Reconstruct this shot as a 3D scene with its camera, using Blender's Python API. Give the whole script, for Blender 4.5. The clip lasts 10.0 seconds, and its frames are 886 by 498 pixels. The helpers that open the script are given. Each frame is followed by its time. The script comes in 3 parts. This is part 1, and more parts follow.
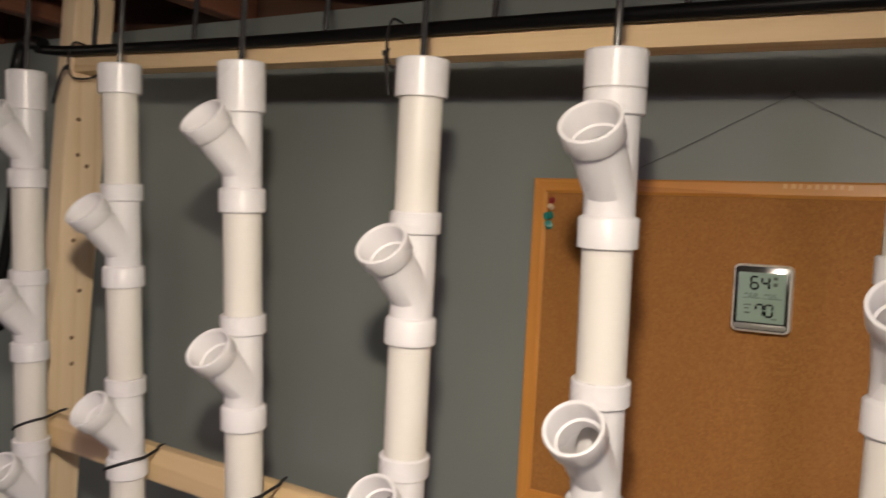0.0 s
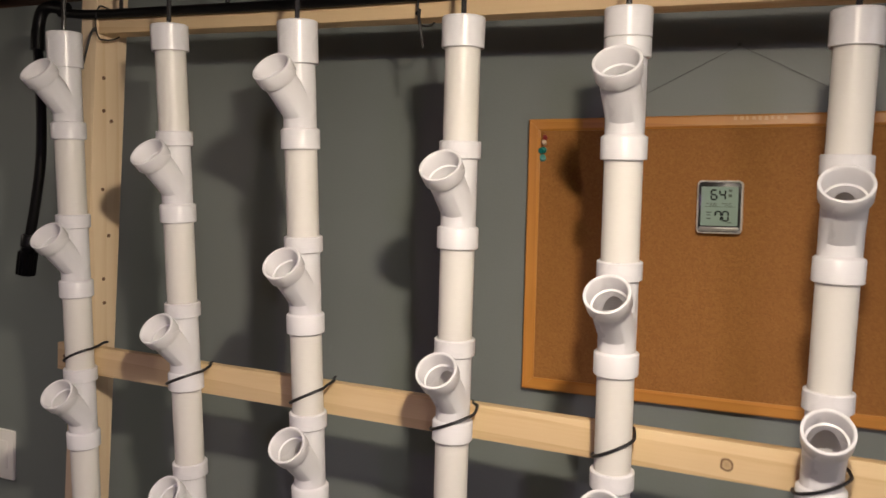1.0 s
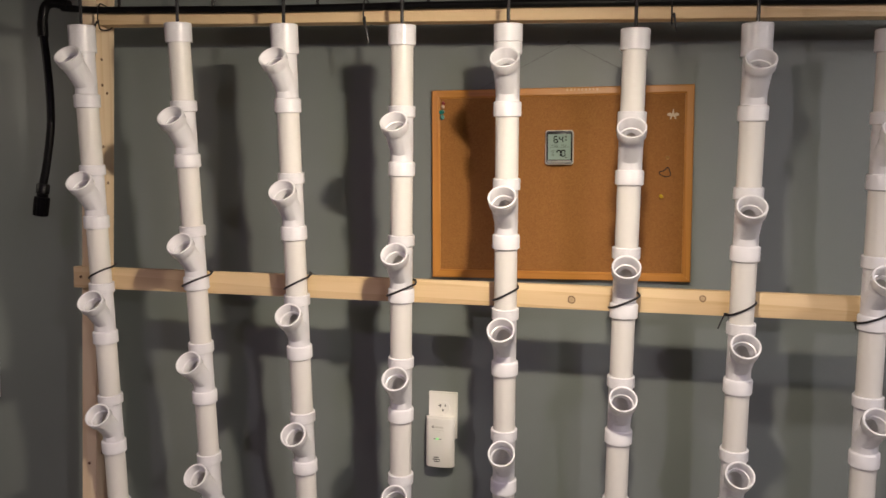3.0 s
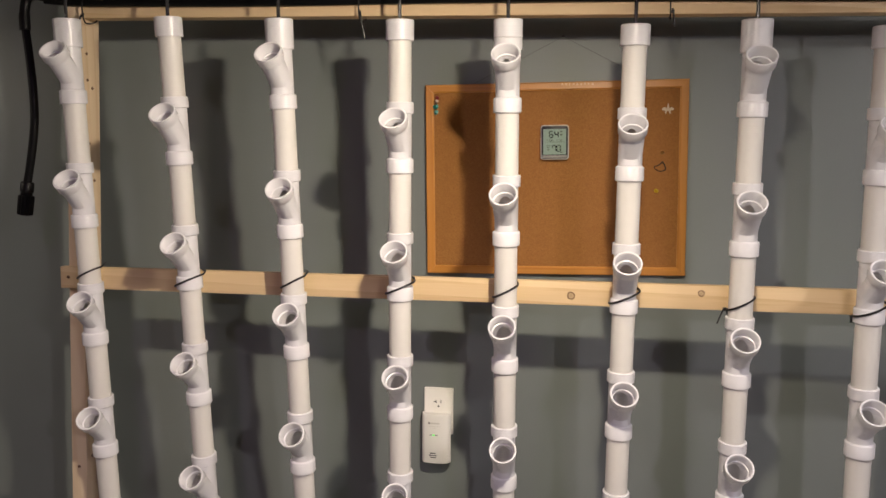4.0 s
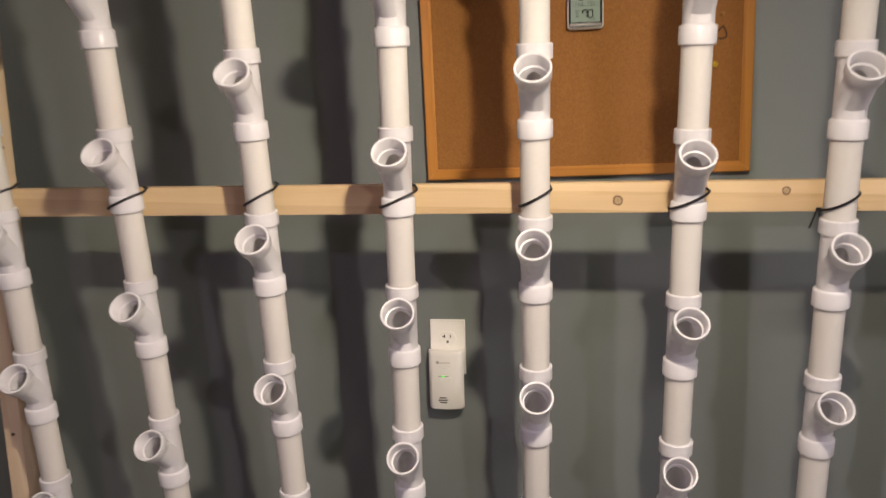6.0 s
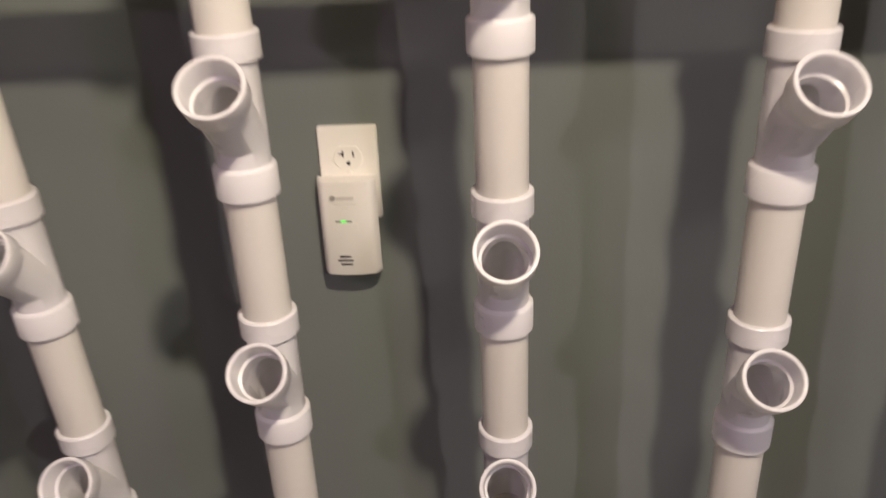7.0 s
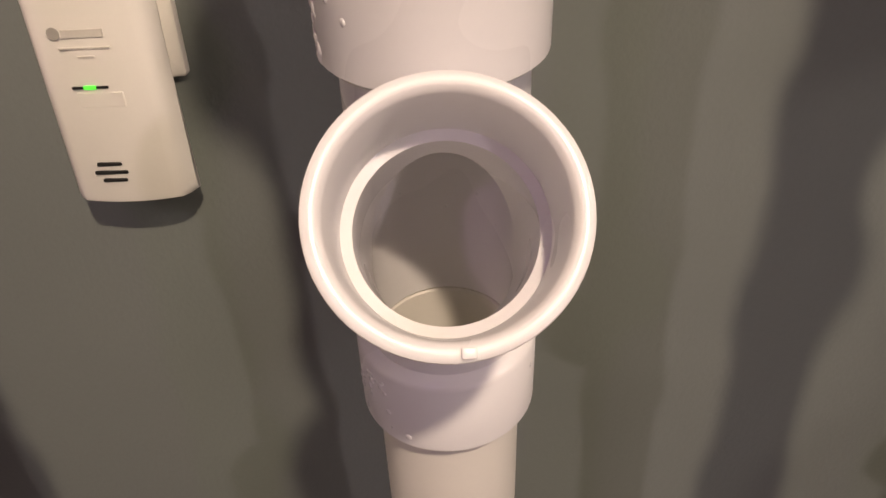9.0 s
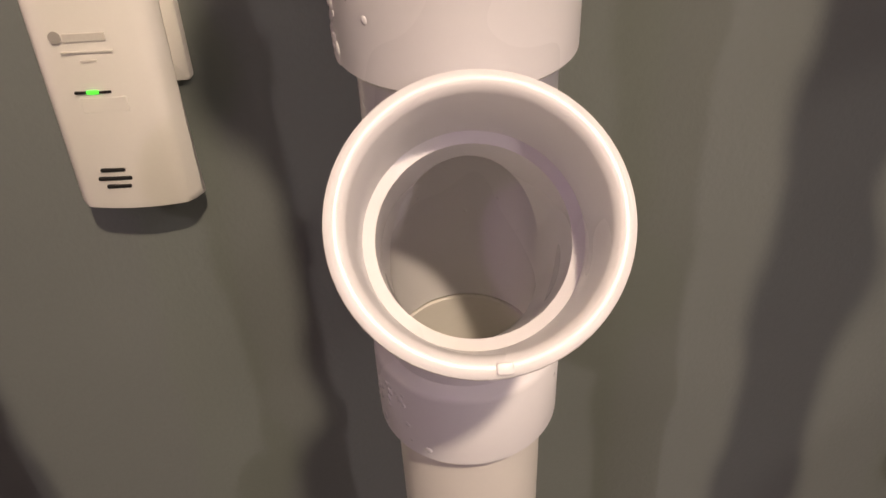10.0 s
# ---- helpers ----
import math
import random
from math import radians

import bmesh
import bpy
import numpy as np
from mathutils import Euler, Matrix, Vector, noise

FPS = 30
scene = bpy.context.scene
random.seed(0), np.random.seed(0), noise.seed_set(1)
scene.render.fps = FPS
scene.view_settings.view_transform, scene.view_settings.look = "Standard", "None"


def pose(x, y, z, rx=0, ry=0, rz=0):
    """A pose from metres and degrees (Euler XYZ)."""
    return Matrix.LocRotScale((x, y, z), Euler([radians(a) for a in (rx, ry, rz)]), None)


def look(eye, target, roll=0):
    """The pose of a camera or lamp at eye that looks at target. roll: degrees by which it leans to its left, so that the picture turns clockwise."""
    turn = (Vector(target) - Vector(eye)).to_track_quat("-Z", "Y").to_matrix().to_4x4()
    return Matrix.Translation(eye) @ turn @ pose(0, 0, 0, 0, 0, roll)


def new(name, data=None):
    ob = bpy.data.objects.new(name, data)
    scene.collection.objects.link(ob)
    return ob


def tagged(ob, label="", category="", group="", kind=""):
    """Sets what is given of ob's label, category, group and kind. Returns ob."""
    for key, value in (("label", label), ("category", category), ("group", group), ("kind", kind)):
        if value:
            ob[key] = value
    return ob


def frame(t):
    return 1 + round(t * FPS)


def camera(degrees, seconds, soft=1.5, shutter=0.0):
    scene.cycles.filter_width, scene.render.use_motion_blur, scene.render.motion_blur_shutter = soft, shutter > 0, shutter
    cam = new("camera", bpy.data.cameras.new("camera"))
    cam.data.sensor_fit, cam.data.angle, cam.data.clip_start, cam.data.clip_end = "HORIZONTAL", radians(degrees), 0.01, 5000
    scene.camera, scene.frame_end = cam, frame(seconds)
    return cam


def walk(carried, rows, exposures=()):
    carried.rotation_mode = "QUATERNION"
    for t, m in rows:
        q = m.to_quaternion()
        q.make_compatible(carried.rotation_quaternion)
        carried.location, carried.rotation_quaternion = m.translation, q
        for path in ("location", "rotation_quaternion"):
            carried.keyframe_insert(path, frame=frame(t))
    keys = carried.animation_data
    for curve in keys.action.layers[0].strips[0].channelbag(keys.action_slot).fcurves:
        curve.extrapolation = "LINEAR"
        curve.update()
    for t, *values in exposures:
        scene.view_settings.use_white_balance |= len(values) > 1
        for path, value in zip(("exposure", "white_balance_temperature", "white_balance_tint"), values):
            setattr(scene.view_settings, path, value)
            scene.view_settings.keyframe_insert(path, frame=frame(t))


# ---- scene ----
cam = camera(58.61, 10.0, shutter=0.3)
PATH = [
    (0, (0.4605, -1.0031, 1.9109), (-0.5734, 0.7078, 1.8473), 4.04),
    (0.2, (0.4618, -1.0539, 1.8941), (-0.6210, 0.6249, 1.8230), 4.18),
    (0.5, (0.4672, -1.1182, 1.8608), (-0.5720, 0.5886, 1.7786), 4.23),
    (1, (0.4053, -1.2651, 1.8401), (-0.3978, 0.5628, 1.7236), 2.26),
    (1.5, (0.3045, -1.4478, 1.8282), (-0.2363, 0.4753, 1.7313), 0.05),
    (2, (0.3168, -1.6036, 1.7887), (-0.1583, 0.3367, 1.6913), 1.40),
    (2.5, (0.3719, -1.7557, 1.7771), (-0.0736, 0.1867, 1.6077), 1.22),
    (3, (0.3986, -1.8746, 1.7844), (0.0153, 0.0794, 1.5969), 0.70),
    (4.5, (0.3128, -1.8681, 1.8065), (0.0160, 0.0945, 1.5613), 0.39),
    (5, (0.3249, -1.8410, 1.8009), (0.0096, 0.1158, 1.5334), 0.57),
    (5.2, (0.3302, -1.8138, 1.7792), (-0.0006, 0.1396, 1.5057), 0.63),
    (6.3, (0.2084, -1.3417, 1.6830), (-0.0085, 0.5846, 1.1905), -2.32),
    (6.5, (0.2137, -1.2037, 1.6210), (0.0312, 0.7151, 1.0872), -1.84),
    (7, (0.2092, -0.9159, 1.4783), (0.0814, 0.9201, 0.6956), -2.67),
    (7.5, (0.2058, -0.6538, 1.3993), (0.1741, 1.0729, 0.3907), -2.90),
    (8, (0.2116, -0.5202, 1.3369), (0.1715, 1.1574, 0.2488), -2.24),
    (8.5, (0.2176, -0.4768, 1.3167), (0.1954, 1.1978, 0.2235), -1.81),
    (9, (0.2191, -0.4457, 1.2948), (0.2084, 1.2314, 0.2052), -2.39),
    (9.5, (0.2160, -0.4357, 1.2848), (0.1912, 1.2401, 0.1934), -2.98),
    (10, (0.2135, -0.4381, 1.2917), (0.2023, 1.2415, 0.2059), -2.97),
]
walk(cam, [(t, look(eye, target, roll)) for t, eye, target, roll in PATH],
     exposures=((0.0, -0.20, 6700, 13), (1.0, -0.17, 6700, 13), (2.5, 0.02, 6700, 13), (5.2, 0.06, 6700, 13), (6.5, -0.04, 6900, 15), (7.0, 0.06, 7000, 15), (8.2, 0.06, 7700, 20), (10.0, 0.02, 7700, 20)))


# ---- world, lamps, exposure ----
world = bpy.data.worlds.new("basement_air")
scene.world = world
world.use_nodes = True
world.node_tree.nodes["Background"].inputs[0].default_value = (0.8, 0.85, 1.0, 1)
world.node_tree.nodes["Background"].inputs[1].default_value = 0.002
BULB_AT, LENS_POWER, SIDE_POWER = (0.447, -1.030, 2.185), 2330.0, 12.0
# first two placed from second shadows; last two invented to brighten the sides
# place, glow of the lens, glow of the side
FILL_LAMPS = (((-0.24, -1.55, 2.20), 390.0, 2.0), ((1.35, -2.5, 2.20), 3000.0, 110.0), ((-1.75, -0.80, 2.20), 850.0, 4.0), ((1.5, -0.80, 2.20), 850.0, 50.0))


# ---- helpers for building ----
def part(name, bm, mat, parent=None, label="", smooth=35):
    """One bmesh as one mesh object, under a thing or a part."""
    me = bpy.data.meshes.new(name)
    bm.to_mesh(me)
    bm.free()
    return piece(name, me, mat, parent, label, smooth)


def piece(name, me, mat, parent=None, label="", smooth=35):
    if mat is not None and not me.materials:
        me.materials.append(mat)
    if smooth:
        me.polygons.foreach_set("use_smooth", [True] * len(me.polygons))
        me.set_sharp_from_angle(angle=radians(smooth))
    ob = new(name, me)
    ob.parent = parent
    if label:
        tagged(ob, label)
    return ob


def thing(name, m, label, category, group="", kind=""):
    """An empty at the base of a thing, to carry its parts."""
    ob = new(name)
    ob.empty_display_size = 0.05
    ob.matrix_basis = m
    return tagged(ob, label, category, group, kind)


def box(x0, x1, y0, y1, z0, z1, bevel=0.0, segments=2, bm=None):
    own = bmesh.new()
    bmesh.ops.create_cube(own, size=1)
    for v in own.verts:
        v.co = Vector(((x0 + x1) / 2 + v.co.x * (x1 - x0), (y0 + y1) / 2 + v.co.y * (y1 - y0), (z0 + z1) / 2 + v.co.z * (z1 - z0)))
    if bevel:
        bmesh.ops.bevel(own, geom=own.edges[:], offset=bevel, segments=segments, profile=0.6, affect="EDGES")
    if bm is None:
        return own
    me = bpy.data.meshes.new("tmp")
    own.to_mesh(me)
    own.free()
    bm.from_mesh(me)
    bpy.data.meshes.remove(me)
    return bm


def lathe(profile, n=48, closed=False, m=None):
    """Turns (r, z) pairs about z. Ends at r = 0 close; closed joins the last pair to the first."""
    bm = bmesh.new()
    rings = []
    for r, z in profile:
        if r < 1e-7:
            rings.append([bm.verts.new((0, 0, z))])
        else:
            rings.append([bm.verts.new((r * math.cos(2 * math.pi * i / n), r * math.sin(2 * math.pi * i / n), z)) for i in range(n)])
    pairs = list(zip(rings, rings[1:])) + ([(rings[-1], rings[0])] if closed else [])
    for a, b in pairs:
        for i in range(n):
            j = (i + 1) % n
            if len(a) == 1 and len(b) == 1:
                continue
            if len(a) == 1:
                bm.faces.new((a[0], b[j], b[i]))
            elif len(b) == 1:
                bm.faces.new((a[i], a[j], b[0]))
            else:
                bm.faces.new((a[i], a[j], b[j], b[i]))
    bmesh.ops.recalc_face_normals(bm, faces=bm.faces[:])
    if m is not None:
        bmesh.ops.transform(bm, matrix=m, verts=bm.verts[:])
    return bm


def sweep(points, radius, n=10, bm=None, cap=True):
    """A round tube along points."""
    bm = bm or bmesh.new()
    pts = [Vector(p) for p in points]
    rings, side = [], None
    for i, p in enumerate(pts):
        d = (pts[min(i + 1, len(pts) - 1)] - pts[max(i - 1, 0)]).normalized()
        if side is None:
            side = d.cross(Vector((0, 0, 1)) if abs(d.z) < 0.9 else Vector((1, 0, 0))).normalized()
        side = (side - d * side.dot(d)).normalized()
        up = d.cross(side)
        r = radius[i] if isinstance(radius, (list, tuple)) else radius
        rings.append([bm.verts.new(p + r * (math.cos(2 * math.pi * k / n) * side + math.sin(2 * math.pi * k / n) * up)) for k in range(n)])
    for a, b in zip(rings, rings[1:]):
        for k in range(n):
            j = (k + 1) % n
            bm.faces.new((a[k], a[j], b[j], b[k]))
    if cap:
        bm.faces.new(list(reversed(rings[0])))
        bm.faces.new(rings[-1])
    return bm


def glide(keys, steps=8):
    """A smooth line through key points (Catmull-Rom)."""
    k = [Vector(p) for p in keys]
    k = [2 * k[0] - k[1]] + k + [2 * k[-1] - k[-2]]
    out = []
    for i in range(1, len(k) - 2):
        for s in range(steps):
            t = s / steps
            a, b, c, d = k[i - 1:i + 3]
            out.append(0.5 * (2 * b + (c - a) * t + (2 * a - 5 * b + 4 * c - d) * t * t + (3 * b - a - 3 * c + d) * t ** 3))
    return out + [k[-2]]


def rounded(w, h, r, y0, y1, edge=0.0, n=6):
    """A slab in the x-z plane with rounded corners, from y0 (back) to y1 (front), with a softened front edge."""
    bm = bmesh.new()
    def loop(shrink, y):
        ring = []
        rr = max(r - shrink, 0.0003)
        for cx, cz, a0 in ((1, 1, 0), (-1, 1, 90), (-1, -1, 180), (1, -1, 270)):
            for k in range(n + 1):
                a = radians(a0 + 90 * k / n)
                ring.append(bm.verts.new((cx * (w / 2 - shrink - rr) + rr * math.cos(a), y, cz * (h / 2 - shrink - rr) + rr * math.sin(a))))
        return ring
    s = 1 if y1 > y0 else -1
    rings = [loop(0, y0), loop(0, y1 - s * edge)]
    if edge:
        rings += [loop(edge * 0.3, y1 - s * edge * 0.3), loop(edge, y1)]
    for a, b in zip(rings, rings[1:]):
        for k in range(len(a)):
            j = (k + 1) % len(a)
            bm.faces.new((a[k], a[j], b[j], b[k]))
    bm.faces.new(rings[0])
    bm.faces.new(rings[-1])
    bmesh.ops.recalc_face_normals(bm, faces=bm.faces[:])
    return bm


def moved(bm, *args):
    bmesh.ops.transform(bm, matrix=pose(*args), verts=bm.verts[:])
    return bm


def merge(bm, other):
    me = bpy.data.meshes.new("tmp")
    other.to_mesh(me)
    other.free()
    bm.from_mesh(me)
    bpy.data.meshes.remove(me)
    return bm


# ---- materials ----
class Nodes:
    """A short way to write node trees."""
    def __init__(self, name):
        self.mat = bpy.data.materials.new(name)
        self.mat.use_nodes = True
        self.tree = self.mat.node_tree
        self.bsdf = self.tree.nodes["Principled BSDF"]

    def node(self, kind, **inputs):
        n = self.tree.nodes.new(kind)
        for k, v in inputs.items():
            k = k.replace("_", " ")
            if isinstance(v, bpy.types.NodeSocket):
                self.tree.links.new(v, n.inputs[k])
            else:
                n.inputs[k].default_value = v
        return n

    def coords(self, scale=(1, 1, 1), kind="Object"):
        c = self.tree.nodes.new("ShaderNodeTexCoord")
        return self.node("ShaderNodeMapping", Vector=c.outputs[kind], Scale=scale).outputs[0]

    def noise(self, vector, scale, detail=4.0, rough=0.55, distortion=0.0):
        return self.node("ShaderNodeTexNoise", Vector=vector, Scale=scale, Detail=detail, Roughness=rough, Distortion=distortion).outputs[0]

    def ramp(self, fac, *stops):
        n = self.node("ShaderNodeValToRGB", Fac=fac)
        while len(n.color_ramp.elements) < len(stops):
            n.color_ramp.elements.new(0.5)
        for e, (p, c) in zip(n.color_ramp.elements, stops):
            e.position, e.color = p, (*c, 1) if len(c) == 3 else c
        return n.outputs[0]

    def mix(self, fac, a, b, blend="MIX"):
        n = self.tree.nodes.new("ShaderNodeMix")
        n.data_type, n.blend_type = "RGBA", blend
        for i, v in ((0, fac), (6, a), (7, b)):
            if isinstance(v, bpy.types.NodeSocket):
                self.tree.links.new(v, n.inputs[i])
            else:
                n.inputs[i].default_value = v if i == 0 else (*v, 1)
        return n.outputs[2]

    def math(self, op, a, b=0.0, c=0.0):
        n = self.tree.nodes.new("ShaderNodeMath")
        n.operation = op
        for i, v in enumerate((a, b, c)):
            if isinstance(v, bpy.types.NodeSocket):
                self.tree.links.new(v, n.inputs[i])
            else:
                n.inputs[i].default_value = v
        return n.outputs[0]

    def set(self, **inputs):
        for k, v in inputs.items():
            k = k.replace("_", " ")
            if isinstance(v, bpy.types.NodeSocket):
                self.tree.links.new(v, self.bsdf.inputs[k])
            else:
                self.bsdf.inputs[k].default_value = (*v, 1) if isinstance(v, tuple) and len(v) == 3 else v
        return self

    def bump(self, height, strength=0.2, distance=0.001):
        b = self.node("ShaderNodeBump", Height=height, Strength=strength, Distance=distance)
        self.tree.links.new(b.outputs[0], self.bsdf.inputs["Normal"])
        return self


def plain(name, colour, rough=0.5, metal=0.0, vary=0.08, grain=60.0, relief=0.05, **more):
    """A surface of one colour with faint mottling at two scales and fine relief."""
    k = Nodes(name)
    c = k.coords()
    big, fine = k.noise(c, grain * 0.12, 3), k.noise(c, grain * 8, 2)
    f = k.math("ADD", k.math("MULTIPLY", big, 0.7), k.math("MULTIPLY", fine, 0.3))
    dark = tuple(v * (1 - vary) for v in colour)
    lite = tuple(min(v * (1 + vary), 1) for v in colour)
    k.set(Base_Color=k.ramp(f, (0.3, dark), (0.7, lite)), Metallic=metal)
    k.set(Roughness=k.math("ADD", k.math("MULTIPLY", big, 0.16), rough - 0.08))
    if relief:
        k.bump(fine, relief, 0.0006)
    return k.set(**more).mat


def wood(name, pale, dark, axis=0, ring=55.0, rough=0.6, knots=(), stretch=0.035, relief=0.15):
    """Sawn wood with its grain along the axis, and knots at places in object space."""
    k = Nodes(name)
    scale = [1.0, 1.0, 1.0]
    scale[axis] = stretch
    c = k.coords(tuple(scale))
    warp = k.noise(c, 7.0, 3, 0.5)
    fibre = k.noise(c, 420.0, 3, 0.6)
    line = k.noise(c, 46.0, 5, 0.62, 0.6)
    w = k.tree.nodes.new("ShaderNodeTexWave")
    w.wave_type, w.bands_direction, w.wave_profile = "BANDS", "DIAGONAL", "SAW"
    k.tree.links.new(c, w.inputs["Vector"])
    w.inputs["Scale"].default_value, w.inputs["Distortion"].default_value = ring * 0.32, 9.0
    w.inputs["Detail"].default_value, w.inputs["Detail Scale"].default_value = 3.0, 0.35
    f = k.math("ADD", k.math("MULTIPLY", w.outputs[1], 0.20), k.math("ADD", k.math("MULTIPLY", warp, 0.35), k.math("ADD", k.math("MULTIPLY", line, 0.42), k.math("MULTIPLY", fibre, 0.14))))
    col = k.ramp(f, (0.30, pale), (0.60, tuple(0.6 * a + 0.4 * b for a, b in zip(pale, dark))), (0.76, dark))
    geo = k.coords()
    for place, size in knots:
        near = k.node("ShaderNodeVectorMath", Vector=geo)
        near.operation = "DISTANCE"
        near.inputs[1].default_value = place
        d = k.math("ADD", near.outputs["Value"], k.math("MULTIPLY", k.math("SUBTRACT", k.noise(geo, 90.0, 2), 0.5), size * 0.7))
        rings = k.math("MULTIPLY_ADD", k.math("SINE", k.math("MULTIPLY", d, 9.0 / size)), 0.12, 0.88)
        inner = k.ramp(k.math("DIVIDE", d, size), (0.0, (0.7, 0.7, 0.7)), (0.15, (0.45, 0.45, 0.45)), (0.5, (0.42, 0.42, 0.42)), (0.66, (1, 1, 1)), (0.78, (0.9, 0.9, 0.9)), (0.9, (0.2, 0.2, 0.2)), (1.0, (0, 0, 0)))
        col = k.mix(k.math("MULTIPLY", inner, rings), col, (0.10, 0.036, 0.012))
    k.set(Base_Color=col, Roughness=k.math("MULTIPLY_ADD", fibre, 0.2, rough - 0.1))
    k.bump(k.math("ADD", fibre, w.outputs[1]), relief, 0.0006)
    return k.mat


def wall_paint(name, colour, rough=0.55):
    """Rolled matt paint: roller stipple, faint patches and scuffs."""
    k = Nodes(name)
    c = k.coords()
    patch, stipple, scuff = k.noise(c, 1.7, 4), k.noise(c, 260.0, 3), k.noise(k.coords((1, 1, 0.25)), 22.0, 5, 0.7)
    base = k.ramp(k.math("MULTIPLY_ADD", stipple, 0.2, k.math("MULTIPLY", patch, 0.8)), (0.25, tuple(v * 0.9 for v in colour)), (0.75, tuple(v * 1.1 for v in colour)))
    base = k.mix(k.ramp(scuff, (0.68, (0, 0, 0)), (0.8, (0.25, 0.25, 0.25))), base, tuple(v * 1.5 for v in colour))
    k.set(Base_Color=base, Roughness=k.math("MULTIPLY_ADD", patch, 0.15, rough - 0.07))
    k.bump(stipple, 0.25, 0.0012)
    return k.mat


def cork(name):
    k = Nodes(name)
    c = k.coords()
    v = k.node("ShaderNodeTexVoronoi", Vector=c, Scale=330.0)
    tint = k.noise(c, 5.0, 4)
    grain = k.noise(c, 480.0, 3, 0.7)
    f = k.math("ADD", k.math("MULTIPLY", v.outputs["Color"], 0.35), k.math("MULTIPLY", grain, 0.65))
    col = k.ramp(f, (0.25, (0.265, 0.107, 0.024)), (0.5, (0.335, 0.143, 0.033)), (0.8, (0.41, 0.19, 0.049)))
    col = k.mix(k.ramp(tint, (0.35, (0, 0, 0)), (0.75, (0.35, 0.35, 0.35))), col, (0.285, 0.115, 0.025))
    k.set(Base_Color=col, Roughness=0.85)
    k.bump(f, 0.5, 0.0012)
    return k.mat


def glow(name, colour, strength):
    k = Nodes(name)
    k.set(Base_Color=(0.02, 0.02, 0.02), Emission_Color=colour, Emission_Strength=strength)
    return k.mat


PAINT = wall_paint("grey_wall_paint", (0.186, 0.209, 0.200), 0.45)
PVC_FITTING = plain("white_pvc_fitting", (0.86, 0.86, 0.90), 0.28, vary=0.015, relief=0.02)
PVC_PIPE = plain("cream_pvc_pipe", (0.86, 0.842, 0.808), 0.36, vary=0.025, relief=0.02)
for mat in (PVC_FITTING, PVC_PIPE):
    # thin plastic: some light soaks through the wall
    tree = mat.node_tree
    out, bsdf = tree.nodes["Material Output"], tree.nodes["Principled BSDF"]
    soak, both = tree.nodes.new("ShaderNodeBsdfTranslucent"), tree.nodes.new("ShaderNodeMixShader")
    soak.inputs[0].default_value = (0.92, 0.90, 0.84, 1)
    both.inputs[0].default_value = 0.28
    tree.links.new(bsdf.outputs[0], both.inputs[1])
    tree.links.new(soak.outputs[0], both.inputs[2])
    tree.links.new(both.outputs[0], out.inputs["Surface"])
PINE_X = wood("pale_pine_rail", (0.75, 0.575, 0.345), (0.52, 0.335, 0.155), 0, knots=(((0.3495, -0.242, 1.5310), 0.0095), ((0.6085, -0.242, 1.5435), 0.0075)))
PINE_TOP = wood("pale_pine_top_rail", (0.75, 0.57, 0.34), (0.60, 0.40, 0.195), 0)
PINE_Z = wood("pale_pine_post", (0.77, 0.62, 0.44), (0.66, 0.49, 0.30), 2)
JOIST = wood("reddish_joist_wood", (0.20, 0.078, 0.045), (0.10, 0.036, 0.018), 1)
OAK_X = wood("honey_oak_frame_across", (0.60, 0.272, 0.058), (0.43, 0.165, 0.029), 0, 90, 0.38, relief=0.08)
OAK_Z = wood("honey_oak_frame_upright", (0.60, 0.272, 0.058), (0.43, 0.165, 0.029), 2, 90, 0.38, relief=0.08)
CORK = cork("cork_sheet")
BLACK = plain("black_polyethylene", (0.004, 0.004, 0.0044), 0.40, vary=0.2, Specular_IOR_Level=0.15)
TIE = plain("black_nylon_tie", (0.010, 0.010, 0.011), 0.45, vary=0.2)
DRIP = plain("smoky_vinyl_tubing", (0.05, 0.05, 0.052), 0.16, vary=0.15, Transmission_Weight=0.35)
IVORY = plain("ivory_plastic", (0.86, 0.84, 0.80), 0.35, vary=0.015, relief=0.03)
WHITE = plain("white_plate_plastic", (0.88, 0.86, 0.81), 0.32, vary=0.015, relief=0.02)
DARK = plain("dark_slot", (0.008, 0.008, 0.008), 0.6)
MARK = plain("grey_print", (0.30, 0.29, 0.28), 0.5)
SILVER = plain("satin_silver_plastic", (0.74, 0.73, 0.70), 0.28, 0.25, vary=0.05)
LCD = plain("grey_green_display", (0.285, 0.385, 0.33), 0.14, vary=0.04, relief=0.0)
LCD_INK = plain("display_segment", (0.004, 0.006, 0.005), 0.12, relief=0.0)
LCD_FAINT = plain("faint_display_segment", (0.10, 0.125, 0.105), 0.12, relief=0.0)
CHIN = plain("grey_satin_chin", (0.22, 0.215, 0.20), 0.30, 0.0, relief=0.0)
BEZEL = plain("dark_display_bezel", (0.022, 0.022, 0.021), 0.15, relief=0.0)
STEEL = plain("zinc_screw_steel", (0.45, 0.44, 0.42), 0.35, 0.9)
# matt brown for the small marks on post and rail
BROWN_MARK = plain("brown_screw_mark", (0.16, 0.085, 0.045), 0.6, 0.0, vary=0.4)
WIRE = plain("thin_picture_wire", (0.12, 0.13, 0.128), 0.6, 0.2)
CONCRETE = wall_paint("grey_concrete_floor", (0.20, 0.193, 0.18), 0.75)
SUBFLOOR = wood("dark_subfloor_boards", (0.13, 0.07, 0.045), (0.07, 0.033, 0.02), 0)
GLOSS_BLACK = plain("gloss_black_plastic", (0.010, 0.010, 0.011), 0.18, vary=0.1, relief=0.0)
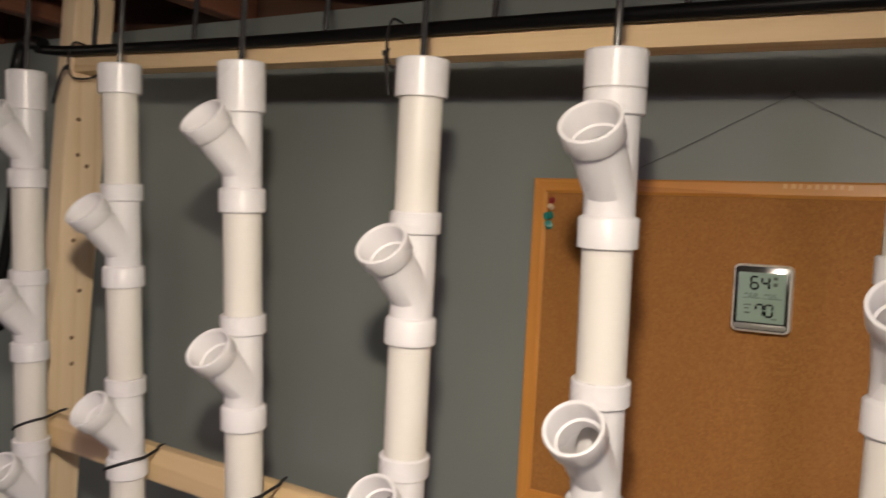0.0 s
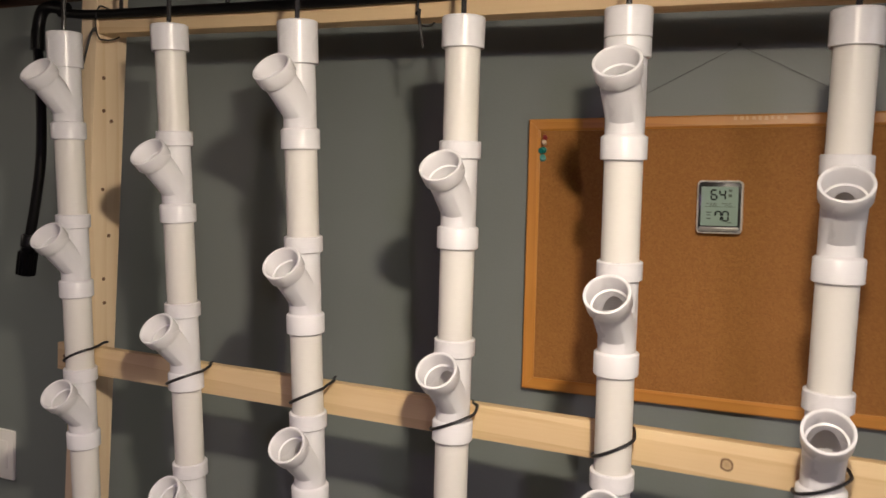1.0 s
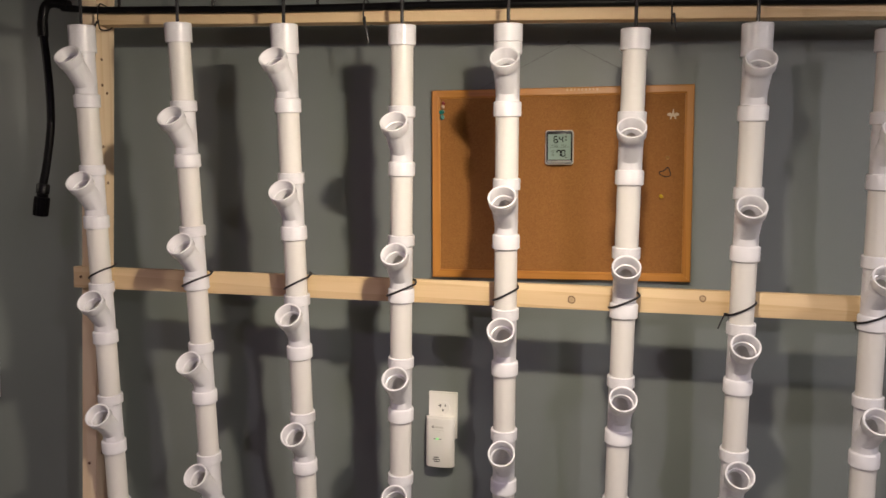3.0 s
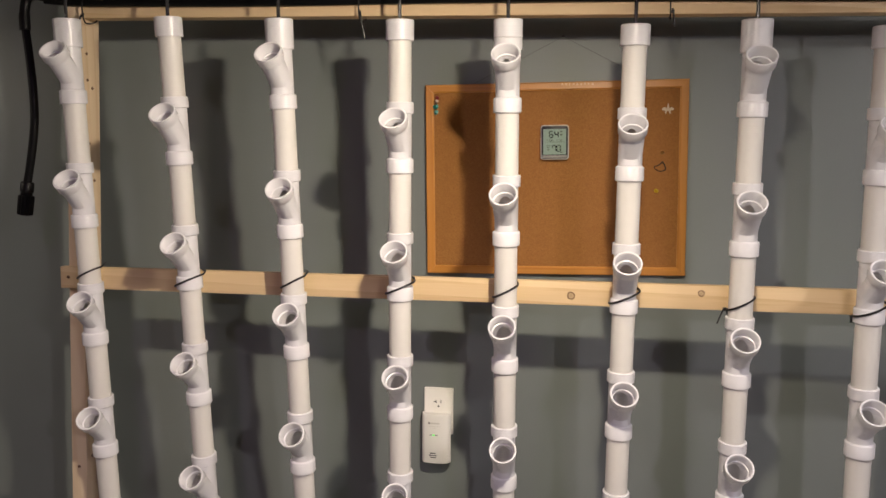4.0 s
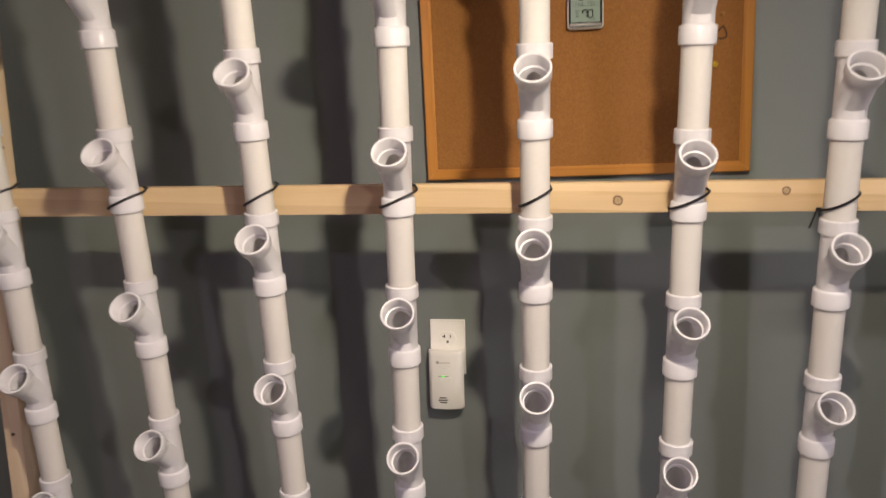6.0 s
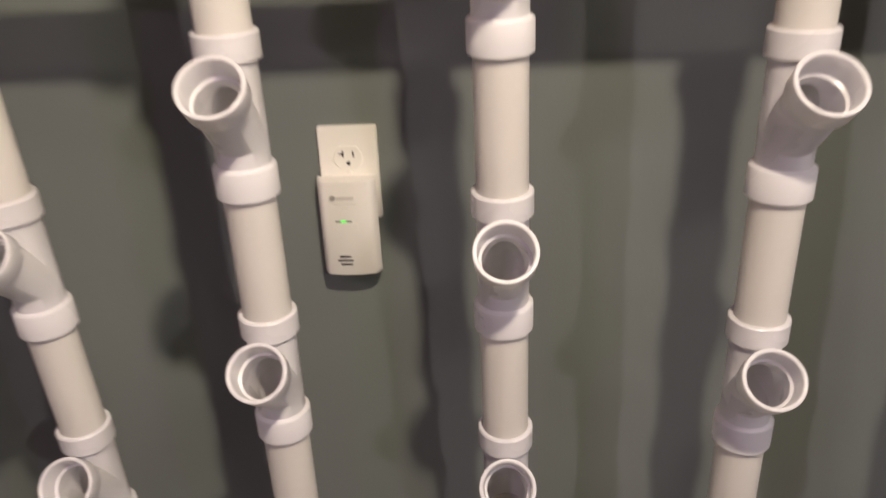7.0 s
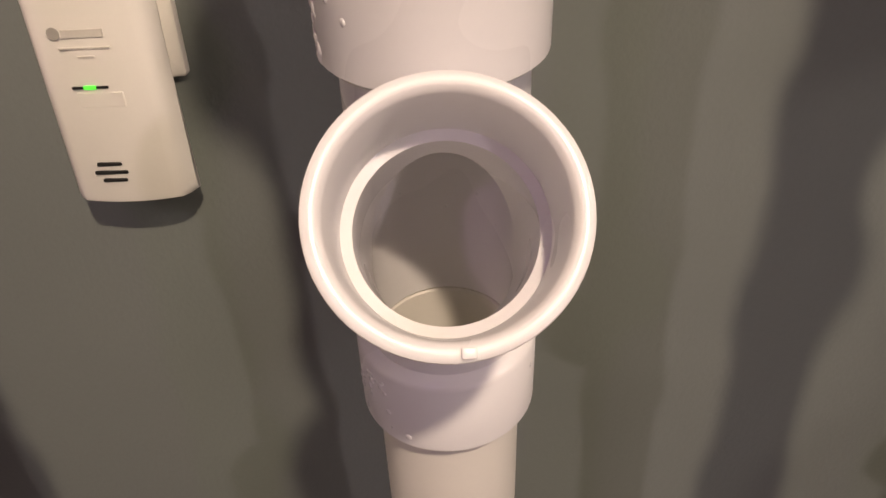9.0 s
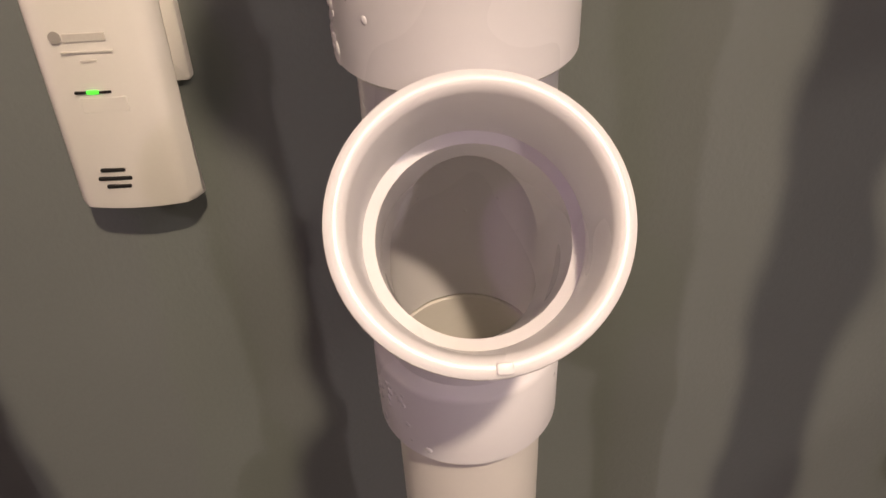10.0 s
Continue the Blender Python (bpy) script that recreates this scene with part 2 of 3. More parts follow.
LED_GREEN = glow("green_led", (0.02, 1.0, 0.06), 1.5)
WARM = (1.0, 0.89, 0.72)
LENS = glow("flood_bulb_lens_glow", WARM, LENS_POWER)
BULB = glow("flood_bulb_side_glow", WARM, SIDE_POWER)
# the left and right tints belong to invented fill bulbs
FILL_GLOW = [("lavender_bulb", (0.84, 0.50, 1.0)), ("cool_bulb", (0.97, 0.89, 0.97)), ("left_fill_bulb", (1.0, 0.90, 0.76)), ("right_fill_bulb", (0.96, 0.91, 0.90))]
FILL_BULBS = [(glow(name + "_side_glow", tint, side), glow(name + "_lens_glow", tint, lens)) for (name, tint), (_, lens, side) in zip(FILL_GLOW, FILL_LAMPS)]
# dark grey set to limit light bounced from the unseen walls
LOW_BOUNCE = wall_paint("low_bounce_wall_grey", (0.12, 0.118, 0.115))


def screen_picture():
    k = Nodes("dim_blue_screen")
    c = k.coords()
    sep = k.node("ShaderNodeSeparateXYZ", Vector=c)
    f = k.math("ADD", sep.outputs[2], k.math("MULTIPLY", k.math("SUBTRACT", k.noise(c, 9.0, 3), 0.5), 0.14))
    col = k.ramp(k.math("MULTIPLY_ADD", f, 3.2, 0.5), (0.05, (0.012, 0.012, 0.03)), (0.45, (0.02, 0.02, 0.09)), (0.62, (0.06, 0.06, 0.12)), (0.9, (0.15, 0.13, 0.32)))
    k.set(Base_Color=(0.01, 0.01, 0.012), Roughness=0.15, Emission_Color=col, Emission_Strength=0.8)
    return k.mat


SCREEN = screen_picture()

# ---- the room ----
X0, X1, Y0, WALL_TOP = -3.2, 3.0, -4.2, 2.245
tagged(part("wall_north", box(X0, X1, 0, 0.15, 0, WALL_TOP), PAINT, smooth=0), "dark grey painted basement wall", "wall", kind="structure")
# unseen walls that close the room, kept dark to hold back bounce
tagged(part("wall_south", box(X0, X1, Y0 - 0.15, Y0, 0, WALL_TOP + 0.26), LOW_BOUNCE, smooth=0), "unseen basement wall, dark grey to hold down bounced light", "wall", kind="structure")
tagged(part("wall_west", box(X0 - 0.15, X0, Y0 - 0.15, 0.15, 0, WALL_TOP + 0.26), LOW_BOUNCE, smooth=0), "unseen basement wall, dark grey to hold down bounced light", "wall", kind="structure")
tagged(part("wall_east", box(X1, X1 + 0.15, Y0 - 0.15, 0.15, 0, WALL_TOP + 0.26), LOW_BOUNCE, smooth=0), "unseen basement wall, dark grey to hold down bounced light", "wall", kind="structure")
tagged(part("floor", box(X0 - 0.15, X1 + 0.15, Y0 - 0.15, 0.15, -0.1, 0), CONCRETE, smooth=0), "grey concrete basement floor", "floor", kind="structure")
bm = box(X0 - 0.15, X1 + 0.15, Y0 - 0.15, 0.15, WALL_TOP + 0.26, WALL_TOP + 0.30)
x = X0 + 0.12
while x < X1:
    box(x, x + 0.038, Y0, 0.15, WALL_TOP + 0.004, WALL_TOP + 0.258, 0.003, 1, bm)
    x += 0.406
ceiling = tagged(part("ceiling", bm, JOIST, smooth=0), "open basement ceiling of reddish wooden joists and boards", "ceiling", kind="structure")
tagged(part("trim", box(X0, X1, 0.05, 0.15, WALL_TOP + 0.001, WALL_TOP + 0.255), SUBFLOOR, smooth=0), "dark wooden rim board on top of the wall", "trim", kind="structure")

# ---- lamps under the joists ----
def ceiling_lamp(at, glass, lens, label, tilt=0):
    """A flood bulb in a porcelain holder on a stem: a flared side and a flat lens that faces down, or aslant."""
    lamp = thing("ceiling_lamp", pose(at[0], at[1], at[2]), label, "lamp", "bulbs under the joists")
    turned = pose(0, 0, 0, 0, tilt, 0)
    part("bulb", lathe([(0.0300, -0.028), (0.0306, -0.022), (0.0302, -0.010), (0.026, 0.016), (0.017, 0.048), (0.0135, 0.062), (0, 0.062)], 32, m=turned), glass, lamp, "frosted flared glass bulb")
    part("lens", lathe([(0, -0.034), (0.014, -0.033), (0.024, -0.031), (0.0298, -0.0283)], 32, m=turned), lens, lamp, "glowing round lens")
    part("socket", lathe([(0, 0.064), (0.019, 0.064), (0.021, 0.10), (0.045, 0.112), (0.050, 0.135), (0, 0.137)], 24, m=turned), WHITE, lamp, "white porcelain lamp holder")
    foot = turned @ Vector((0, 0, 0.130))
    part("stem", lathe([(0, foot.z), (0.010, foot.z), (0.010, WALL_TOP + 0.26 - at[2]), (0, WALL_TOP + 0.26 - at[2])], 16, m=Matrix.Translation((foot.x, foot.y, 0))), WHITE, lamp)
    return lamp


ceiling_lamp(BULB_AT, BULB, LENS, "lit warm flood bulb in a white holder under the joists", 30)
# fill bulbs out of view; the last pair is added to brighten the sides
for (at, _, _), (glass, lens) in zip(FILL_LAMPS, FILL_BULBS):
    ceiling_lamp(at, glass, lens, "unseen fill bulb in a white holder under the joists")

# ---- the wooden frame ----
SLOPE, RAIL_Y = -0.014, -0.242
def top_z(x):
    return 2.105 + SLOPE * x


frame_thing = thing("wooden_frame", pose(0, 0, 0), "pale pine frame of a post and two rails", "frame")
bm = box(-0.844, -0.806, -0.2225, -0.152, 0, WALL_TOP + 0.003, 0.003)
for v in bm.verts:
    v.co.x += 0.032 * v.co.z
part("post", bm, PINE_Z, frame_thing)
part("middle_rail", box(-0.803, 1.25, RAIL_Y, RAIL_Y + 0.019, 1.5105, 1.5603, 0.0025), PINE_X, frame_thing)
bm = box(-0.7465, 1.25, -0.2185, -0.1805, 0, 0.038, 0.0025)
for v in bm.verts:
    v.co.z += top_z(v.co.x)
part("top_rail", bm, PINE_TOP, frame_thing)
part("post", box(1.21, 1.248, -0.1815, -0.1, 0, WALL_TOP + 0.003, 0.003), PINE_Z, frame_thing)
screw = lathe([(0, 0.0), (0.0036, 0.0), (0.0031, 0.0016), (0.0016, 0.0016), (0.0012, 0.0006), (0, 0.0006)], 12)
screw_me = bpy.data.meshes.new("screw")
screw.to_mesh(screw_me)
screw.free()
# brown discs for screw heads, screw holes, dents and knots alike
for sx, sy, sz, face in ((-0.7835, RAIL_Y, 1.5365, "y"), (0, -0.203, 2.04, "x"), (0, -0.200, 1.982, "x"), (0, -0.182, 1.965, "x"), (0, -0.196, 1.84, "x"), (0, -0.178, 1.755, "x"), (0, -0.186, 1.675, "x"), (0, -0.182, 1.63, "x"), (0, -0.2, 1.10, "x"), (-0.790, -0.2225, 1.08, "y")):
    ob = piece("screw", screw_me, BROWN_MARK, frame_thing)
    ob.matrix_basis = pose(sx, sy, sz, 90, 0, 0) if face == "y" else pose(-0.806 + 0.032 * sz, sy, sz, 0, 90, 0)

# ---- PVC fittings, turned once and shared ----
PIPE_R, BORE_R, HUB_R, SOCKET_R = 0.0230, 0.0203, 0.0276, 0.0232
HUB, TOP0, TOP1, CROTCH, OUT = 0.0143, 0.1040, 0.1270, 0.0375, 0.0832
BRANCH = pose(0, 0, CROTCH, 45, 0, 0)


def cut(a, b, how):
    """Boolean of two bmeshes, as a mesh."""
    obs = []
    for bm in (a, b):
        me = bpy.data.meshes.new("tmp")
        bm.to_mesh(me)
        bm.free()
        obs.append(new("tmp", me))
    mod = obs[0].modifiers.new("cut", "BOOLEAN")
    mod.operation, mod.object, mod.solver = how, obs[1], "EXACT"
    bpy.context.view_layer.update()
    out = bmesh.new()
    done = obs[0].evaluated_get(bpy.context.evaluated_depsgraph_get())
    out.from_mesh(done.to_mesh())
    done.to_mesh_clear()
    for ob in obs:
        bpy.data.objects.remove(ob)
    return out


def wye_mesh():
    """A 45-degree wye: straight run with a hub at each end and a side cup, hollow throughout."""
    body = 0.0234
    run = lathe([(0, -HUB), (HUB_R - 0.0012, -HUB), (HUB_R, -HUB + 0.0012), (HUB_R, HUB - 0.002), (HUB_R - 0.001, HUB - 0.0005), (body, HUB + 0.0012),
                 (body, TOP0 - 0.0006), (HUB_R - 0.001, TOP0), (HUB_R, TOP0 + 0.001), (HUB_R, TOP1 - 0.0014), (HUB_R - 0.0014, TOP1), (0, TOP1)], 64)
    arm = lathe([(0, 0), (body, 0), (body, OUT - 0.0222), (HUB_R - 0.0012, OUT - 0.0214), (HUB_R - 0.0003, OUT - 0.0200), (HUB_R + 0.0003, OUT - 0.0026), (HUB_R + 0.0003, OUT - 0.0014), (HUB_R + 0.0001, OUT - 0.0005), (HUB_R - 0.0005, OUT - 0.0001), (HUB_R - 0.0010, OUT), (0, OUT)], 64, m=BRANCH)
    whole = cut(run, arm, "UNION")
    hole = lathe([(0, -HUB - 0.01), (SOCKET_R, -HUB - 0.01), (SOCKET_R, HUB - 0.003), (BORE_R, HUB - 0.003), (BORE_R, TOP0 + 0.003), (SOCKET_R, TOP0 + 0.003), (SOCKET_R, TOP1 + 0.01), (0, TOP1 + 0.01)], 64)
    whole = cut(whole, hole, "DIFFERENCE")
    hole = lathe([(0, 0.001), (BORE_R, 0.001), (BORE_R, OUT - 0.0241), (SOCKET_R - 0.0004, OUT - 0.0232), (SOCKET_R + 0.0005, OUT - 0.0022), (SOCKET_R + 0.0009, OUT - 0.0011), (SOCKET_R + 0.0015, OUT - 0.0003), (SOCKET_R + 0.0023, OUT + 0.0002), (SOCKET_R + 0.0023, OUT + 0.01), (0, OUT + 0.01)], 64, m=BRANCH)
    whole = cut(whole, hole, "DIFFERENCE")
    me = bpy.data.meshes.new("wye_fitting")
    bmesh.ops.remove_doubles(whole, verts=whole.verts[:], dist=0.00001)
    whole.to_mesh(me)
    whole.free()
    return me


def mesh_of(bm, name):
    me = bpy.data.meshes.new(name)
    bm.to_mesh(me)
    bm.free()
    return me


WYE = wye_mesh()
CAP_H = 0.040
def cap_mesh(h):
    return mesh_of(lathe([(HUB_R - 0.0006, 0), (HUB_R + 0.0003, 0.001), (HUB_R + 0.0005, h - 0.002), (HUB_R - 0.0012, h), (0.006, h), (0.0055, h - 0.003), (PIPE_R, h - 0.004), (HUB_R - 0.002, h - 0.006)], 64, True), "top_cap")


CAP = cap_mesh(CAP_H)
pipes = {}


def pipe_mesh(length):
    key = round(length, 4)
    if key not in pipes:
        pipes[key] = mesh_of(lathe([(BORE_R, 0.0006), (BORE_R + 0.0005, 0), (PIPE_R - 0.0006, 0), (PIPE_R, 0.0006), (PIPE_R, key - 0.0006), (PIPE_R - 0.0006, key), (BORE_R + 0.0005, key), (BORE_R, key - 0.0006)], 64, True), "pipe")
    return pipes[key]


def cable_tie(x, yc, r, z):
    """A thin tie slung slantwise round the tower and back round the rail."""
    r += 0.0017
    pts = []
    for i in range(25):
        a = radians(-4 + 188 * i / 24)
        pts.append(Vector((x + r * math.cos(a) * 1.02, yc - r * math.sin(a), z + 0.013 * math.cos(a))))
    pts = [Vector((x + 0.004, RAIL_Y + 0.021, z + 0.0150)), Vector((x + 0.012, RAIL_Y + 0.003, z + 0.0165)), Vector((x + r * 0.75, RAIL_Y - 0.006, z + 0.0165)), Vector((x + r * 0.96, yc + 0.014, z + 0.0148))] + pts
    pts += [Vector((x - r * 0.95, yc + 0.014, z - 0.016)), Vector((x - 0.0180, RAIL_Y - 0.003, z - 0.026)), Vector((x - 0.010, RAIL_Y + 0.021, z - 0.037))]
    return sweep(pts, 0.0022, 6)


TOWERS = (
    # x at 2 m, x drift per metre down, y at 1.525 m, lean per metre, cap top, tie height, heights and turns of the upper fittings
    (-0.7117, 0.0107, -0.2757, 0.0640, 2.0965, 1.5531, (1.9356, 1.6697, 1.4047, 1.1413), (1.0, 3.9, 8.1, 3.3)),
    (-0.4780, 0.0192, -0.2789, 0.0744, 2.0943, 1.5444, (1.8079, 1.5406, 1.2790, 1.0176), (-0.4, -1.2, -2.3, -5.6)),
    (-0.2370, 0.0128, -0.2888, 0.0807, 2.0838, 1.5494, (1.9220, 1.6584, 1.3990, 1.1364), (-4.4, 1.9, 1.1, -0.7)),
    (0.0033, -0.0102, -0.2833, 0.0565, 2.0799, 1.5436, (1.7951, 1.5327, 1.2730, 1.0134), (-2.1, -0.7, 1.4, 0.2)),
    (0.2180, -0.0002, -0.2850, 0.0808, 2.0745, 1.5438, (1.9138, 1.6524, 1.3886, 1.1294), (0.4, -2.0, -2.1, 1.6)),
    (0.4576, -0.0069, -0.2767, 0.0413, 2.0650, 1.5375, (1.7832, 1.5199, 1.2591, 1.0003), (-1.5, -0.4, 4.0, -0.5)),
    (0.6757, 0.0037, -0.2774, 0.0650, 2.0677, 1.5329, (1.9052, 1.6417, 1.3787, 1.1220), (-1.0, -2.4, 0.6, 3.8)),
    (0.9028, 0.0171, -0.2831, 0.0619, 2.0520, 1.5297, (1.7810, 1.5185, 1.2501, 0.9935), (3.0, 3.0, 3.0, 3.0)),
)
for n, (tx, drift, ty, lean, cap_top, tie_z, heights, turns) in enumerate(TOWERS):
    along = math.sqrt(1 + drift * drift + lean * lean)
    base = Matrix.Translation((tx + drift * 2.0, ty + 1.525 * lean, 0)) @ pose(0, 0, 0, math.degrees(math.atan(lean)), -math.degrees(math.atan(drift)), 0)
    tower = thing("planting_tower", base, "white pipe planting tower with upturned side cups, tied to the rail", "planter", "planting towers in a row")
    heights, turns = list(heights), list(turns)
    while heights[-1] > 0.55:
        heights.append(heights[-1] - 0.2605)
        turns.append(turns[-1] * 0.5)
    hubs = [z * along for z in heights]
    top = cap_top * along
    # pipe above, between and below the fittings
    spans = [(hubs[0] + TOP0 + 0.004, top - 0.005)]
    for a, b in zip(hubs, hubs[1:]):
        spans.append((b + TOP0 + 0.004, a + HUB - 0.004))
    spans.append((0.004, hubs[-1] + HUB - 0.004))
    rng = random.Random(40 + n)
    for a, b in spans:
        ob = piece("pipe", pipe_mesh(b - a), PVC_PIPE, tower, "cream white pipe")
        ob.matrix_basis = pose(0, 0, a, 0, 0, rng.uniform(0, 360))
    for k, h in enumerate(hubs):
        ob = piece("wye_fitting", WYE, PVC_FITTING, tower, "white wye fitting with an open cup")
        ob.matrix_basis = pose(0, 0, h, 0, 0, turns[k])
        if (n, k) == (4, 3):
            nub = part("moulding_nub", moved(rounded(0.0030, 0.0022, 0.0005, 0.0004, -0.0009, 0.0003), 0, 0, 0, -90, 0, 0), PVC_FITTING, ob)
            nub.matrix_basis = BRANCH @ pose(0.0024, -0.0260, OUT - 0.0002)
            WET = base @ ob.matrix_basis
    if n in (0, 2, 6):
        low = hubs[0] + TOP0 - 0.0008
        ob = piece("top_cap", cap_mesh(top - low), PVC_FITTING, tower)
        ob.matrix_basis = pose(0, 0, low)
    elif n == 4:
        low = hubs[0] + TOP1 + 0.0004
        ob = piece("top_cap", cap_mesh(top - low), PVC_FITTING, tower)
        ob.matrix_basis = pose(0, 0, low)
    else:
        ob = piece("top_cap", CAP, PVC_FITTING, tower)
        ob.matrix_basis = pose(0, 0, top - CAP_H)
    inv = base.inverted()
    # feed tube: out of the cap, up, over and down to the hose
    cx, cy, cz = base @ Vector((0, 0, top))
    hx = cx + 0.03 + 0.008 * rng.random()
    line = glide([(cx, cy, cz - 0.02), (cx, cy - 0.001, cz + 0.06), (cx + 0.002, cy, cz + 0.15), (cx + 0.012, cy + 0.022, cz + 0.205), (hx - 0.006, cy + 0.055, cz + 0.20), (hx, -0.230, cz + 0.14), (hx, -0.2275, top_z(hx) + 0.037)], 6)
    part("feed_tube", sweep([inv @ p for p in line], 0.0036, 10), DRIP, tower, "thin smoky plastic feed tube")
    zc = tie_z
    xm, ym = tx + drift * (2.0 - zc), ty + (1.525 - zc) * lean
    bm = cable_tie(xm, ym, PIPE_R if n % 2 == 0 else HUB_R, zc)
    if n in (6,):
        sweep([(xm - 0.028, -0.266, zc - 0.012), (xm - 0.036, -0.276, zc - 0.024), (xm - 0.043, -0.278, zc - 0.042)], 0.0016, 6, bm)
        box(xm - 0.032, xm - 0.024, -0.275, -0.267, zc - 0.017, zc - 0.011, 0.001, 1, bm)
    ob = part("cable_tie", bm, TIE, tower, "thin black cable tie")
    ob.matrix_parent_inverse = inv

# ---- water drops on the wet fitting ----
# nearly opaque white: brightness seen through clear drops is put into the colour
WATER = plain("whitened_water", (0.90, 0.90, 0.91), 0.06, vary=0.01, relief=0.0, Transmission_Weight=0.1, IOR=1.33)


def drop(bm, at, out, size, rng):
    """A flattened bead of water that sits on a surface."""
    out = Vector(out).normalized()
    m = Matrix.Translation(Vector(at) - out * size * 0.25) @ out.to_track_quat("Z", "Y").to_matrix().to_4x4() @ Matrix.Diagonal((size, size * rng.uniform(0.9, 1.25), size * 0.5, 1))
    b = bmesh.new()
    bmesh.ops.create_icosphere(b, subdivisions=2, radius=1.0, matrix=m)
    merge(bm, b)


rng = random.Random(11)
bm = bmesh.new()
for _ in range(40):
    a = radians(rng.gauss(186, 16))
    z = rng.uniform(TOP0 + 0.001, TOP1 - 0.003) if rng.random() < 0.6 else rng.uniform(TOP0, TOP0 + 0.006)
    drop(bm, (HUB_R * math.cos(a), HUB_R * math.sin(a), z), (math.cos(a), math.sin(a), 0), rng.uniform(0.0006, 0.0021), rng)
for _ in range(22):
    a = radians(rng.gauss(205, 22))
    drop(bm, (HUB_R * math.cos(a), HUB_R * math.sin(a), rng.uniform(-0.010, 0.010)), (math.cos(a), math.sin(a), 0), rng.uniform(0.0005, 0.0016), rng)
for _ in range(4):
    a = radians(rng.gauss(355, 12))
    drop(bm, (HUB_R * math.cos(a), HUB_R * math.sin(a), rng.uniform(-0.010, 0.008)), (math.cos(a), math.sin(a), 0), rng.uniform(0.0004, 0.0008), rng)
for _ in range(9):
    a = radians(rng.choice((rng.gauss(60, 14), rng.gauss(125, 14), rng.gauss(95, 25))))
    z = rng.uniform(0.018, 0.085)
    drop(bm, (BORE_R * math.cos(a), BORE_R * math.sin(a), z), (-math.cos(a), -math.sin(a), 0), rng.uniform(0.0003, 0.0006), rng)
bmesh.ops.transform(bm, matrix=WET, verts=bm.verts[:])
tagged(part("water_drops", bm, WATER, smooth=60), "water drops on the white wye fitting, their brightness painted white", "water drops", kind="stuff")

# ---- supply hose along the top rail ----
hose = thing("supply_hose", pose(0, 0, 0), "black plastic supply hose along the top rail, hanging at one end", "hose")
def hose_z(x):
    return top_z(x) + 0.0305


keys = [(1.25, -0.2272, hose_z(1.25))] + [(x, -0.2272 - 0.001 * math.sin(9 * x), hose_z(x) + 0.002 * math.sin(5 * x)) for x in (0.9, 0.5, 0.1, -0.3, -0.6)] + [(-0.74, -0.2295, hose_z(-0.74) + 0.001), (-0.815, -0.234, hose_z(-0.815) + 0.006)]
part("tube", sweep(glide(keys, 8), 0.0079, 16), BLACK, hose)
part("elbow", sweep(glide([(-0.798, -0.234, 2.158), (-0.835, -0.236, 2.164), (-0.855, -0.238, 2.156), (-0.862, -0.240, 2.126), (-0.861, -0.242, 2.088)], 6), [0.0118] * 5 + [0.0108] * 14 + [0.0118] * 6, 16), BLACK, hose, "black barbed elbow")
part("drop_tube", sweep(glide([(-0.861, -0.242, 2.10), (-0.853, -0.243, 2.03), (-0.847, -0.244, 1.955), (-0.847, -0.245, 1.885), (-0.859, -0.246, 1.805), (-0.874, -0.247, 1.735)], 8), 0.0090, 16), BLACK, hose)
m = look((-0.8715, -0.247, 1.740), (-0.8825, -0.248, 1.662))
bm = lathe([(0, 0.012), (0.0125, 0.012), (0.0145, 0.009), (0.0145, -0.010), (0.0125, -0.012), (0.0125, -0.018), (0.0155, -0.020), (0.0160, -0.026), (0.0155, -0.062), (0.0125, -0.064), (0.012, -0.050), (0, -0.050)], 56)
for v in bm.verts:
    turn = round(math.atan2(v.co.y, v.co.x) / (2 * math.pi) * 56) % 4
    if v.co.xy.length > 0.0152 and turn < 2:
        v.co.x *= 1.09
        v.co.y *= 1.09
bmesh.ops.transform(bm, matrix=m, verts=bm.verts[:])
part("end_coupling", bm, BLACK, hose, "black ribbed screw coupling")
for bx, tail in ((-0.722, (-0.012, -0.02, -0.058)), (-0.098, (0.012, -0.006, -0.050)), (0.53, (0.004, -0.004, -0.03)), (1.05, (0.01, -0.006, -0.05))):
    bz, by = hose_z(bx), -0.2272
    ring = [(bx + 0.002 * math.cos(a), by + 0.0105 * math.cos(a) if math.cos(a) < 0 else by + 0.048 * math.cos(a), bz - 0.014 + 0.029 * math.sin(a)) for a in [2 * math.pi * i / 20 for i in range(21)]]
    bm = sweep(ring, 0.0016, 6)
    kx, ky, kz = bx + 0.002, -0.2455, bz - 0.030
    sweep(glide([(kx, ky + 0.006, kz + 0.006), (kx + tail[0] * 0.3, ky - 0.003, kz - 0.008), (kx + tail[0], ky + tail[1] * 0.5, kz + tail[2])], 5), 0.0021, 6, bm)
    box(kx - 0.003, kx + 0.003, ky - 0.002, ky + 0.004, kz - 0.003, kz + 0.003, 0.0008, 1, bm)
    part("cable_tie", bm, TIE, hose, "black cable tie with a loose tail")

# ---- cork board ----
BX0, BX1, BZ0, BZ1, BY = 0.0015, 0.6015, 1.5370, 1.9825, -0.016
HUNG = pose(BX0, 0, BZ1, 0, -0.95, 0) @ pose(-BX0, 0, -BZ1)
board = thing("cork_board", HUNG, "honey oak framed cork notice board hung on the wall", "notice board")
part("cork_sheet", box(BX0 + 0.012, BX1 - 0.012, BY + 0.005, -0.003, BZ0 + 0.012, BZ1 - 0.012), CORK, board, "brown cork sheet", 0)
RAIL_W = 0.0195


